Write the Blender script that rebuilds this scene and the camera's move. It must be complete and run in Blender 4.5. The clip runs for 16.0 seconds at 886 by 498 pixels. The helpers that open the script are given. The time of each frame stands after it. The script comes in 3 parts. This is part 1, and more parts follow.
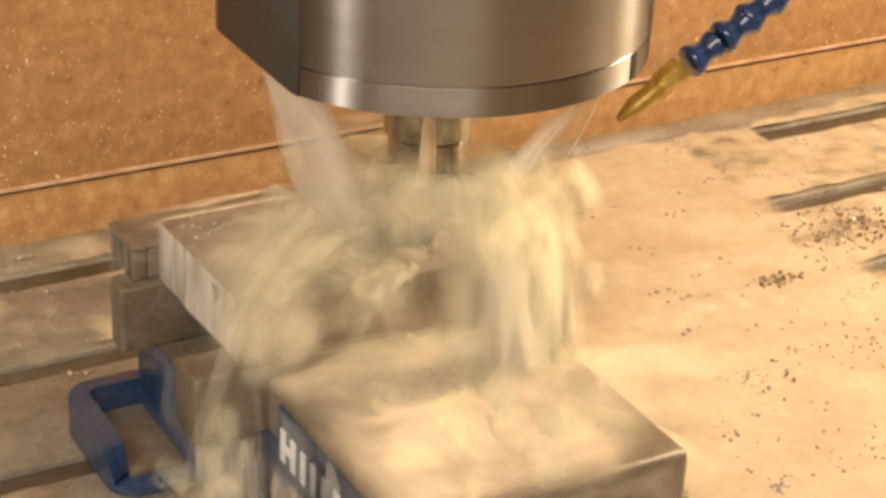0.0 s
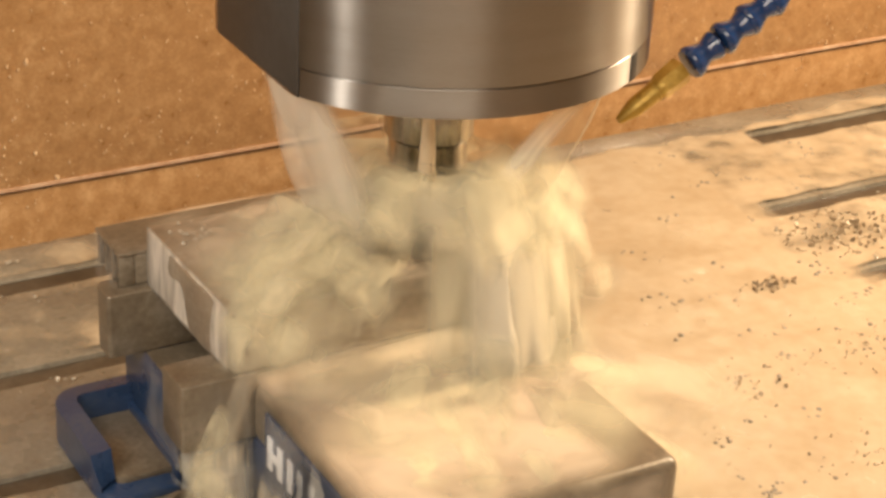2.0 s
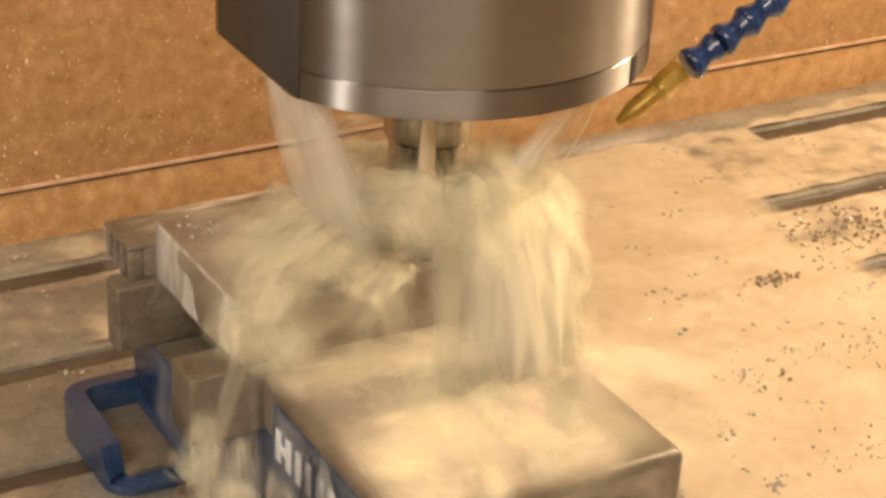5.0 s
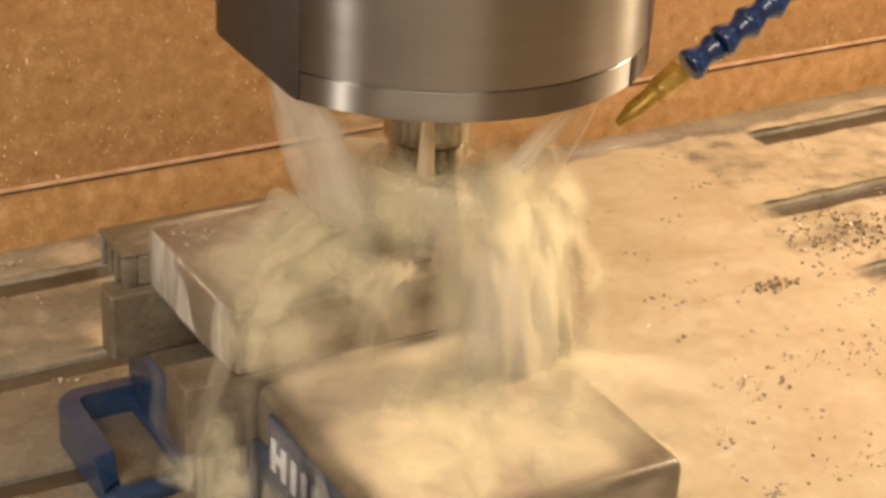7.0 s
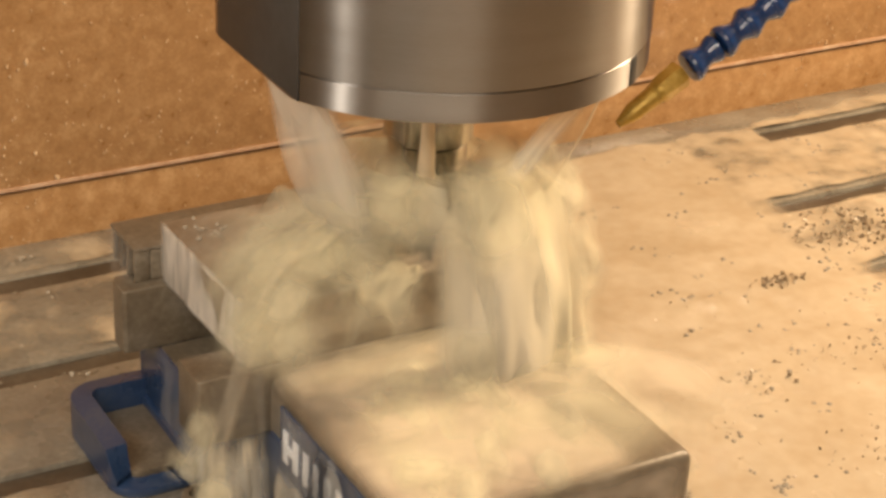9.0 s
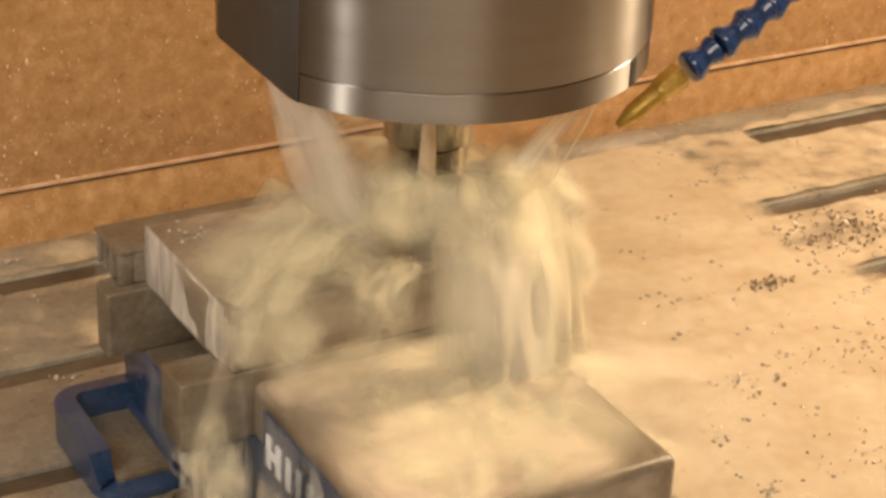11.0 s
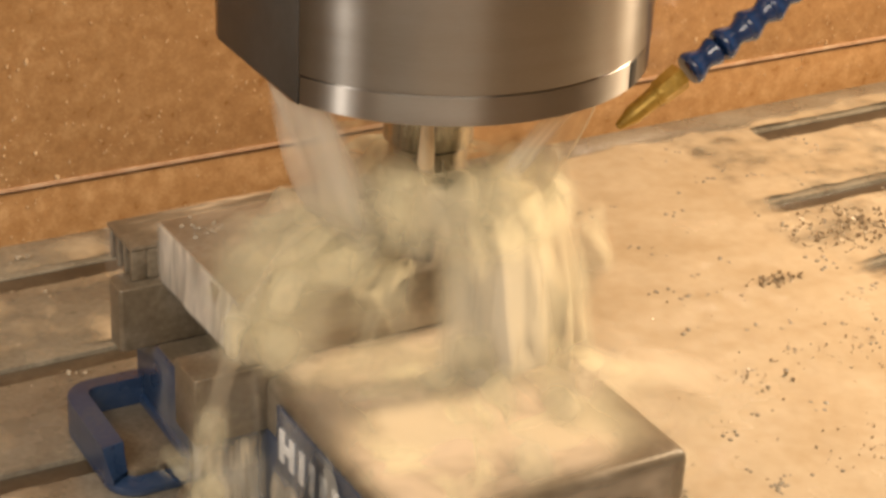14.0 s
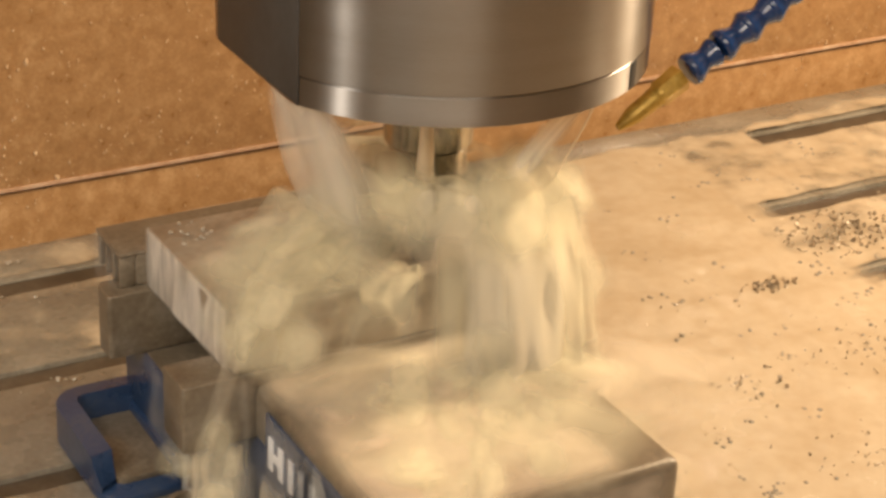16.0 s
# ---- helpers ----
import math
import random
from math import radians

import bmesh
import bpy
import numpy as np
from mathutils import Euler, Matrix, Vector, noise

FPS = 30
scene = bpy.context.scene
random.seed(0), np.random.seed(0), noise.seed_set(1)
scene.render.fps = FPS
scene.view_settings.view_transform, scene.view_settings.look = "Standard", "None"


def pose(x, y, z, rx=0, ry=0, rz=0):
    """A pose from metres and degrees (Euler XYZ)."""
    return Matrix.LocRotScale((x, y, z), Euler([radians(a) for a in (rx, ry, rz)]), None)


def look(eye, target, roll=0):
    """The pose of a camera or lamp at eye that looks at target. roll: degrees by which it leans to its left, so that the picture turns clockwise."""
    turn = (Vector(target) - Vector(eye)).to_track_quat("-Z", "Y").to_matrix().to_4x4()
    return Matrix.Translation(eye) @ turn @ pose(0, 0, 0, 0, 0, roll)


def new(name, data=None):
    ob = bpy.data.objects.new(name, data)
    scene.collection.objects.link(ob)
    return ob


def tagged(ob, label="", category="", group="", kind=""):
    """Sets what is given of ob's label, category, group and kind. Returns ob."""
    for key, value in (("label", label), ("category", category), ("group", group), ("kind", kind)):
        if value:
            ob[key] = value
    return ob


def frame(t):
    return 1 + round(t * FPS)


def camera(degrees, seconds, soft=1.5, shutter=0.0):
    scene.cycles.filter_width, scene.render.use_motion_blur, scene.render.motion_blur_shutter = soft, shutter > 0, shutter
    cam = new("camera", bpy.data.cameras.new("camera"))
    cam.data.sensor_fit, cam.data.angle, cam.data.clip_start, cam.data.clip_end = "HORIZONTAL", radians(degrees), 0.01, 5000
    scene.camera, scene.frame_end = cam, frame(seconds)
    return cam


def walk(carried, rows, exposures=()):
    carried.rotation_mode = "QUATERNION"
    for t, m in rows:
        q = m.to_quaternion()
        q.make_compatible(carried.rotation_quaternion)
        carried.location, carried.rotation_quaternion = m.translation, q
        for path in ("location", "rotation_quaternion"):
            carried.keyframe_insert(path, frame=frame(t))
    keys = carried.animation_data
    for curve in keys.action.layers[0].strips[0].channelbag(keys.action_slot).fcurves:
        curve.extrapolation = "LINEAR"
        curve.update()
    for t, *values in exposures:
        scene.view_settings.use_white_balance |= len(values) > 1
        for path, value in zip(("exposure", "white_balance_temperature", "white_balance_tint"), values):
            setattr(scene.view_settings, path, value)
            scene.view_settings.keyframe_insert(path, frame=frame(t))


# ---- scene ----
EYE = Vector((-0.41493, -0.72575, 0.54957))
AHEAD = Vector((0.45193, 0.76938, -0.45145))
cam = camera(25.92, 16.0, soft=3.1, shutter=0.5)
scene.cycles.transparent_max_bounces = 40
walk(cam, [(0.0, look(EYE, EYE + AHEAD, 2.944)), (16.0, look(EYE, EYE + AHEAD, 2.944))],
     exposures=[(0.0, 0.20), (4.0, 0.17), (7.0, 0.0), (16.0, 0.0)])

# ---------------- light: two work lamps inside the enclosure, an added front fill, a little room light ---
world = bpy.data.worlds.new("world")
scene.world = world
world.use_nodes = True
world.node_tree.nodes["Background"].inputs["Color"].default_value = (1.0, 0.85, 0.7, 1)
world.node_tree.nodes["Background"].inputs["Strength"].default_value = 0.05


def area_lamp(name, eye, target, sx, sy, watts, colour):
    data = bpy.data.lights.new(name, "AREA")
    data.shape, data.size, data.size_y = "RECTANGLE", sx, sy
    data.energy, data.color = watts, colour
    ob = new(name, data)
    ob.matrix_world = look(eye, target)
    return ob


area_lamp("work_light_warm", (0.78, -0.06, 0.60), (0.18, 0.15, 0.07), 0.05, 0.42, 11.2, (1.0, 0.79, 0.545))
area_lamp("work_light_neutral", (-0.85, -0.25, 0.60), (-0.05, 0.02, 0.1), 0.05, 0.42, 4.2, (1.0, 0.94, 0.86))
# Added fill, not a machine lamp: brightens the spray under the spindle.
area_lamp("fill_light_front", (-0.50, -0.85, 0.95), (0.0, 0.0, 0.12), 1.00, 0.30, 10.5, (1.0, 0.89, 0.74))


# ---------------- materials ----------------
def nodes_of(name):
    m = bpy.data.materials.new(name)
    m.use_nodes = True
    return m, m.node_tree.nodes, m.node_tree.links


def ramp(ns, stops):
    r = ns.new("ShaderNodeValToRGB")
    while len(r.color_ramp.elements) < len(stops):
        r.color_ramp.elements.new(0.5)
    for e, (p, c) in zip(r.color_ramp.elements, stops):
        e.position, e.color = p, (*c, 1) if len(c) == 3 else c
    return r


def surface(name, dark, mid, light, scale=40, fine=400, rough=(0.3, 0.6), metal=0.0, bump=0.15, depth=0.001,
            stretch=(1, 1, 1), coat=0.0, low=0.3, high=0.7):
    """Two scales of variation over a principled surface, in object space."""
    m, ns, ln = nodes_of(name)
    b = ns["Principled BSDF"]
    tc, mp = ns.new("ShaderNodeTexCoord"), ns.new("ShaderNodeMapping")
    mp.inputs["Scale"].default_value = stretch
    ln.new(tc.outputs["Object"], mp.inputs["Vector"])
    n1, n2 = ns.new("ShaderNodeTexNoise"), ns.new("ShaderNodeTexNoise")
    for n, s, d in ((n1, scale, 5), (n2, fine, 3)):
        n.inputs["Scale"].default_value, n.inputs["Detail"].default_value = s, d
        ln.new(mp.outputs["Vector"], n.inputs["Vector"])
    mix = ns.new("ShaderNodeMix")
    mix.data_type = "FLOAT"
    mix.inputs["Factor"].default_value = 0.35
    ln.new(n1.outputs["Fac"], mix.inputs["A"])
    ln.new(n2.outputs["Fac"], mix.inputs["B"])
    r = ramp(ns, [(low, dark), (0.5, mid), (high, light)])
    ln.new(mix.outputs["Result"], r.inputs["Fac"])
    ln.new(r.outputs["Color"], b.inputs["Base Color"])
    mr = ns.new("ShaderNodeMapRange")
    mr.inputs["From Min"].default_value, mr.inputs["From Max"].default_value = 0.3, 0.7
    mr.inputs["To Min"].default_value, mr.inputs["To Max"].default_value = rough
    ln.new(n1.outputs["Fac"], mr.inputs["Value"])
    ln.new(mr.outputs["Result"], b.inputs["Roughness"])
    b.inputs["Metallic"].default_value = metal
    b.inputs["Coat Weight"].default_value = coat
    b.inputs["Coat Roughness"].default_value = 0.08
    bp = ns.new("ShaderNodeBump")
    bp.inputs["Strength"].default_value, bp.inputs["Distance"].default_value = bump, depth
    ln.new(mix.outputs["Result"], bp.inputs["Height"])
    ln.new(bp.outputs["Normal"], b.inputs["Normal"])
    return m


WALL = surface("stained_wet_steel_sheet", (0.25, 0.12, 0.042), (0.38, 0.205, 0.083), (0.58, 0.36, 0.17), 90, 500,
               (0.25, 0.5), 0.0, 0.25, 0.0010, coat=0.25, low=0.20, high=0.84)
# Paler than the wall: the lit lower edge is put into the colour.
HEM = surface("lit_sheet_edge", (0.35, 0.2, 0.1), (0.5, 0.3, 0.18), (0.6, 0.42, 0.28), 60, 300, (0.3, 0.5))
PANEL = surface("painted_enclosure", (0.45, 0.375, 0.30), (0.52, 0.44, 0.355), (0.58, 0.50, 0.415), 6, 60, (0.4, 0.6))
TABLE = surface("wet_cast_iron", (0.135, 0.116, 0.088), (0.225, 0.197, 0.150), (0.35, 0.315, 0.248), 22, 260,
                (0.18, 0.42), 0.15, 0.3, 0.0008, coat=0.5)
# Oily brown, with the shade of the deep slots put into its colour.
SLOT = surface("oily_shaded_slot", (0.042, 0.030, 0.019), (0.075, 0.055, 0.035), (0.13, 0.098, 0.064), 30, 300, (0.3, 0.5))
STEEL = surface("brushed_spindle_steel", (0.29, 0.262, 0.232), (0.31, 0.282, 0.252), (0.33, 0.302, 0.27), 14, 260,
                (0.31, 0.35), 1.0, 0.01, 0.0001, (1, 1, 8))
TURNED = STEEL.node_tree.nodes.new("ShaderNodeTangent")
TURNED.direction_type, TURNED.axis = "RADIAL", "Z"
STEEL.node_tree.links.new(TURNED.outputs[0], STEEL.node_tree.nodes["Principled BSDF"].inputs["Tangent"])
STEEL.node_tree.nodes["Principled BSDF"].inputs["Anisotropic"].default_value = 1.0
STEEL.node_tree.nodes["Principled BSDF"].inputs["Anisotropic Rotation"].default_value = 0.25
DARKSTEEL = surface("dark_steel", (0.030, 0.026, 0.022), (0.042, 0.037, 0.032), (0.055, 0.05, 0.044), 20, 240,
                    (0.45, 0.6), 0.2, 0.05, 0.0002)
HOLDER = surface("ground_holder_steel", (0.40, 0.36, 0.29), (0.5, 0.46, 0.38), (0.58, 0.54, 0.46), 40, 300,
                 (0.13, 0.20), 1.0, 0.05, 0.0002)
JAW = surface("oily_grey_jaw_steel", (0.11, 0.083, 0.053), (0.18, 0.142, 0.096), (0.28, 0.235, 0.175), 35, 330,
              (0.32, 0.55), 0.3, 0.3, 0.0008, coat=0.15)
WORK = surface("wet_cast_workpiece", (0.17, 0.13, 0.09), (0.27, 0.22, 0.16), (0.40, 0.35, 0.27), 30, 300,
               (0.25, 0.5), 0.3, 0.25, 0.0008, coat=0.4)
BLUE = surface("blue_vise_paint", (0.012, 0.026, 0.062), (0.021, 0.043, 0.098), (0.055, 0.070, 0.10), 28, 300,
               (0.2, 0.45), 0.0, 0.2, 0.0006, coat=0.4)
WHITE = surface("white_plate_paint", (0.55, 0.55, 0.55), (0.68, 0.68, 0.68), (0.75, 0.75, 0.75), 60, 400, (0.3, 0.5))
HOSE = surface("blue_hose_plastic", (0.008, 0.030, 0.105), (0.011, 0.042, 0.145), (0.018, 0.058, 0.185), 60, 500,
               (0.14, 0.24), 0.0, 0.08, 0.0003, coat=0.3)
BRASS = surface("yellowed_brass", (0.30, 0.18, 0.03), (0.48, 0.31, 0.06), (0.58, 0.40, 0.11), 90, 500, (0.28, 0.5), 0.45, 0.15,
                0.0004)
CHIPS = surface("steel_chips", (0.20, 0.145, 0.09), (0.34, 0.26, 0.17), (0.60, 0.50, 0.37), 300, 900, (0.3, 0.5), 0.2)
DROP = surface("wall_droplet", (0.50, 0.31, 0.16), (0.60, 0.40, 0.22), (0.70, 0.50, 0.31), 300, 900, (0.1, 0.2), coat=0.8)
BUBBLE = surface("foam_bubble", (0.26, 0.22, 0.165), (0.34, 0.29, 0.22), (0.44, 0.38, 0.29), 200, 800, (0.1, 0.25), coat=0.6)


def coolant(name, tint, cover, su, sv, sharp=(0.35, 0.65), edge=1.0, thin=0.0, fine=2.0, cloud=True):
    """Milky coolant: covering power from streaks along the flow, thinning out towards the sheet's rims."""
    m, ns, ln = nodes_of(name)
    ns.remove(ns["Principled BSDF"])
    out = ns["Material Output"]
    uv = ns.new("ShaderNodeUVMap")
    uv.uv_map = "flow"
    sep = ns.new("ShaderNodeSeparateXYZ")
    ln.new(uv.outputs["UV"], sep.inputs["Vector"])

    def maths(op, a, b=None):
        n = ns.new("ShaderNodeMath")
        n.operation = op
        for i, v in enumerate((a, b)):
            if v is None:
                continue
            if isinstance(v, (int, float)):
                n.inputs[i].default_value = v
            else:
                ln.new(v, n.inputs[i])
        return n.outputs[0]

    def rim(x):
        k = maths("MULTIPLY", maths("MULTIPLY", x, maths("SUBTRACT", 1.0, x)), 4.0)
        r = ns.new("ShaderNodeMapRange")
        r.interpolation_type = "SMOOTHSTEP"
        r.inputs["From Max"].default_value = edge
        ln.new(k, r.inputs["Value"])
        return r.outputs["Result"]

    info = ns.new("ShaderNodeObjectInfo")
    mp = ns.new("ShaderNodeMapping")
    mp.inputs["Scale"].default_value = (su, sv, 1)
    ln.new(uv.outputs["UV"], mp.inputs["Vector"])
    shift = ns.new("ShaderNodeCombineXYZ")
    for i in range(3):
        ln.new(maths("MULTIPLY", info.outputs["Random"], 17.0 + 9 * i), shift.inputs[i])
    ln.new(shift.outputs[0], mp.inputs["Location"])
    n = ns.new("ShaderNodeTexNoise")
    n.inputs["Scale"].default_value, n.inputs["Detail"].default_value, n.inputs["Distortion"].default_value = 1.0, fine, 0.3
    ln.new(mp.outputs["Vector"], n.inputs["Vector"])
    mr = ns.new("ShaderNodeMapRange")
    mr.interpolation_type = "SMOOTHSTEP"
    mr.inputs["From Min"].default_value, mr.inputs["From Max"].default_value = sharp
    mr.inputs["To Min"].default_value, mr.inputs["To Max"].default_value = thin, cover
    ln.new(n.outputs["Fac"], mr.inputs["Value"])
    fade = maths("MULTIPLY", rim(sep.outputs[0]), rim(sep.outputs[1]))
    alpha = maths("MULTIPLY", mr.outputs["Result"], maths("POWER", fade, 1.5) if cloud else fade)
    d, t, g = ns.new("ShaderNodeBsdfDiffuse"), ns.new("ShaderNodeBsdfTranslucent"), ns.new("ShaderNodeBsdfTransparent")
    cr = ramp(ns, [(0.3, tuple(c * 0.88 for c in tint)), (0.7, tint)])
    ln.new(n.outputs["Fac"], cr.inputs["Fac"])
    # fixed normal leaning to the lamps: evenly lit spray, fold shading left out
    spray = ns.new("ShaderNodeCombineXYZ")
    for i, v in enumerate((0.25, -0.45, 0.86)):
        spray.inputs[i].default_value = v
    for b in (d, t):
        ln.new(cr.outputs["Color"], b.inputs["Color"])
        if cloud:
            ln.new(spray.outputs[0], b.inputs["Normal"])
    half, mix = ns.new("ShaderNodeMixShader"), ns.new("ShaderNodeMixShader")
    half.inputs["Fac"].default_value = 0.08 if cloud else 0.45
    ln.new(d.outputs[0], half.inputs[1])
    ln.new(t.outputs[0], half.inputs[2])
    ln.new(alpha, mix.inputs["Fac"])
    ln.new(g.outputs[0], mix.inputs[1])
    ln.new(half.outputs[0], mix.inputs[2])
    ln.new(mix.outputs[0], out.inputs["Surface"])
    return m


CREAM = (0.93, 0.81, 0.605)
OLIVE = (0.95, 0.825, 0.555)
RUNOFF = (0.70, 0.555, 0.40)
VEIL = coolant("coolant_veil", (0.93, 0.88, 0.76), 0.74, 1.8, 0.6, (0.2, 0.8), 0.9, 0.24, cloud=False)
FAINT = coolant("coolant_faint_veil", CREAM, 0.48, 2.0, 0.6, (0.2, 0.8), 1.0, 0.02, cloud=False)
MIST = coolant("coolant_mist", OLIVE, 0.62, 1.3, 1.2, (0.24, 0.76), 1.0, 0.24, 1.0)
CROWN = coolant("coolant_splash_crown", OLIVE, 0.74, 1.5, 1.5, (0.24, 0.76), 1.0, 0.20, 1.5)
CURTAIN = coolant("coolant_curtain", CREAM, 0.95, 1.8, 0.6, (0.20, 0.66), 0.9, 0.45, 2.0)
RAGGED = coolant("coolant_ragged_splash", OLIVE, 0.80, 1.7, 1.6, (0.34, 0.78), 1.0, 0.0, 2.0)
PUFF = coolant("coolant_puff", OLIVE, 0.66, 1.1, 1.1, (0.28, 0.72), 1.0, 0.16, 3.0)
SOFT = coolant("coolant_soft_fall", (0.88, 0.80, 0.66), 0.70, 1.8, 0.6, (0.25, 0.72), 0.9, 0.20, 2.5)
STREAM = coolant("coolant_stream", CREAM, 0.42, 1.8, 3, (0.3, 0.7), 1.0, 0.1, cloud=False)
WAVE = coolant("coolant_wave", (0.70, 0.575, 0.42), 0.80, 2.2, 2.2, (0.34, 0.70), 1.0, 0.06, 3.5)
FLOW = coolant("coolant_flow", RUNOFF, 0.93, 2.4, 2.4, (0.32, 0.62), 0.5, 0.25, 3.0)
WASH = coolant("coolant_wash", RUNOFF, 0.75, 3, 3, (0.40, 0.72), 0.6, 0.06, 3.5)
DRIP = coolant("coolant_rivulets", CREAM, 0.85, 7, 0.8, (0.34, 0.66), 0.7, 0.22, 3.0, cloud=False)
RUNS = coolant("coolant_running_film", (0.86, 0.80, 0.70), 0.95, 10, 0.7, (0.30, 0.66), 0.35, 0.42, 3.5, cloud=False)
RUNS2 = coolant("coolant_thin_running_film", (0.86, 0.80, 0.70), 0.40, 2.6, 0.6, (0.35, 0.80), 0.7, 0.06, 2.0, cloud=False)
JET = coolant("coolant_jet", CREAM, 0.85, 2, 2, (0.1, 0.6), 0.0001, 0.45, cloud=False)
POOL = surface("milky_coolant_film", (0.41, 0.315, 0.20), (0.48, 0.385, 0.262), (0.54, 0.445, 0.315), 16, 110, (0.15, 0.3), 0.0,
               0.3, 0.002, coat=0.35)


def thin_out(m):
    """The film covers by its depth, which its mesh carries, broken up by ripples."""
    ns, ln = m.node_tree.nodes, m.node_tree.links
    uv, sep = ns.new("ShaderNodeUVMap"), ns.new("ShaderNodeSeparateXYZ")
    uv.uv_map = "flow"
    ln.new(uv.outputs["UV"], sep.inputs["Vector"])
    tc, n, add, mr = (ns.new(k) for k in ("ShaderNodeTexCoord", "ShaderNodeTexNoise", "ShaderNodeMath", "ShaderNodeMapRange"))
    n.inputs["Scale"].default_value, n.inputs["Detail"].default_value = 45, 4
    ln.new(tc.outputs["Object"], n.inputs["Vector"])
    ln.new(sep.outputs[0], add.inputs[0])
    ln.new(n.outputs["Fac"], add.inputs[1])
    mr.interpolation_type = "SMOOTHSTEP"
    mr.inputs["From Min"].default_value, mr.inputs["From Max"].default_value = 0.55, 1.25
    ln.new(add.outputs[0], mr.inputs["Value"])
    ln.new(mr.outputs["Result"], ns["Principled BSDF"].inputs["Alpha"])


thin_out(POOL)


# ---------------- mesh helpers ----------------
def mesh_of(name, bm, mat, smooth=True):
    me = bpy.data.meshes.new(name)
    bm.normal_update()
    bm.to_mesh(me)
    bm.free()
    me.materials.append(mat)
    if smooth:
        for p in me.polygons:
            p.use_smooth = True
        me.set_sharp_from_angle(angle=radians(38))
    return me


def part(name, bm, mat, parent=None, label="", at=None):
    ob = new(name, mesh_of(name, bm, mat))
    ob.parent = parent
    if at is not None:
        ob.matrix_basis = at
    return tagged(ob, label) if label else ob


def thing(name, label, category, at=(0, 0, 0), group="", kind=""):
    ob = new(name)
    ob.empty_display_size = 0.02
    ob.location = at
    return tagged(ob, label, category, group, kind)


def box(x0, x1, y0, y1, z0, z1, bevel=0.0015, seg=2, bm=None):
    own = bm is None
    bm = bm or bmesh.new()
    got = bmesh.ops.create_cube(bm, size=1, matrix=Matrix.Translation(((x0 + x1) / 2, (y0 + y1) / 2, (z0 + z1) / 2)) @
                                Matrix.Diagonal((x1 - x0, y1 - y0, z1 - z0, 1)))
    if bevel:
        edges = {e for v in got["verts"] for e in v.link_edges}
        bmesh.ops.bevel(bm, geom=list(edges), offset=bevel, segments=seg, affect="EDGES", profile=0.5)
    return bm


def prism(outline, z0, z1, bevel=0.0015, seg=2):
    bm = bmesh.new()
    low = [bm.verts.new((x, y, z0)) for x, y in outline]
    f = bm.faces.new(low)
    got = bmesh.ops.extrude_face_region(bm, geom=[f])
    bmesh.ops.translate(bm, verts=[v for v in got["geom"] if isinstance(v, bmesh.types.BMVert)], vec=(0, 0, z1 - z0))
    bmesh.ops.recalc_face_normals(bm, faces=bm.faces[:])
    if bevel:
        bmesh.ops.bevel(bm, geom=bm.edges[:], offset=bevel, segments=seg, affect="EDGES", profile=0.5)
    return bm


def side_prism(outline, x0, x1, bevel=0.0015):
    """An outline in (y, z), drawn out along x."""
    bm = prism(outline, x0, x1, bevel)
    bmesh.ops.transform(bm, verts=bm.verts[:], matrix=Matrix(((0, 0, 1, 0), (1, 0, 0, 0), (0, 1, 0, 0), (0, 0, 0, 1))))
    return bm


def lathe(profile, n=96, caps=True):
    bm = bmesh.new()
    rings = [[bm.verts.new((r * math.cos(2 * math.pi * i / n), r * math.sin(2 * math.pi * i / n), z)) for i in range(n)]
             for r, z in profile]
    for a, b in zip(rings, rings[1:]):
        for i in range(n):
            bm.faces.new((a[i], a[(i + 1) % n], b[(i + 1) % n], b[i]))
    if caps:
        bm.faces.new(rings[0][::-1])
        bm.faces.new(rings[-1])
    bmesh.ops.recalc_face_normals(bm, faces=bm.faces[:])
    return bm


def cut(bm, point, normal):
    """Take away what lies beyond a plane and close the cut."""
    got = bmesh.ops.bisect_plane(bm, geom=bm.verts[:] + bm.edges[:] + bm.faces[:], plane_co=point, plane_no=normal,
                                 clear_outer=True)
    edges = [e for e in got["geom_cut"] if isinstance(e, bmesh.types.BMEdge)]
    bmesh.ops.holes_fill(bm, edges=edges)
    return bm


def sheet(name, fn, nu, nv, mat, label, category, at=(0, 0, 0), group="", v0=0.0):
    """A thin curved sheet of liquid; fn(u, v) gives its places round its own base."""
    bm = bmesh.new()
    lay = bm.loops.layers.uv.new("flow")
    vs = [[bm.verts.new(fn(i / nu, j / nv)) for j in range(nv + 1)] for i in range(nu + 1)]
    for i in range(nu):
        for j in range(nv):
            f = bm.faces.new((vs[i][j], vs[i + 1][j], vs[i + 1][j + 1], vs[i][j + 1]))
            for lp, (a, b) in zip(f.loops, ((i, j), (i + 1, j), (i + 1, j + 1), (i, j + 1))):
                lp[lay].uv = (a / nu, v0 + (1 - v0) * b / nv)
    ob = new(name, mesh_of(name, bm, mat))
    ob.location = at
    return tagged(ob, label, category, group)


def curve_of(points):
    """A smooth way through a few points, for 0..1."""
    pts = [Vector(p) for p in points]

    def way(t):
        s = min(max(t, 0), 1) * (len(pts) - 1)
        k = min(int(s), len(pts) - 2)
        f = s - k
        p0, p1, p2, p3 = pts[max(k - 1, 0)], pts[k], pts[k + 1], pts[min(k + 2, len(pts) - 1)]
        return 0.5 * (2 * p1 + (p2 - p0) * f + (2 * p0 - 5 * p1 + 4 * p2 - p3) * f * f + (3 * p1 - p0 - 3 * p2 + p3) * f ** 3)
    return way


def wob(x, y, z, s):
    return noise.noise(Vector((x * s, y * s, z * s)))


RIDES = []      # things that ride on the machine table
FEEDS = []      # things that go down with the spindle
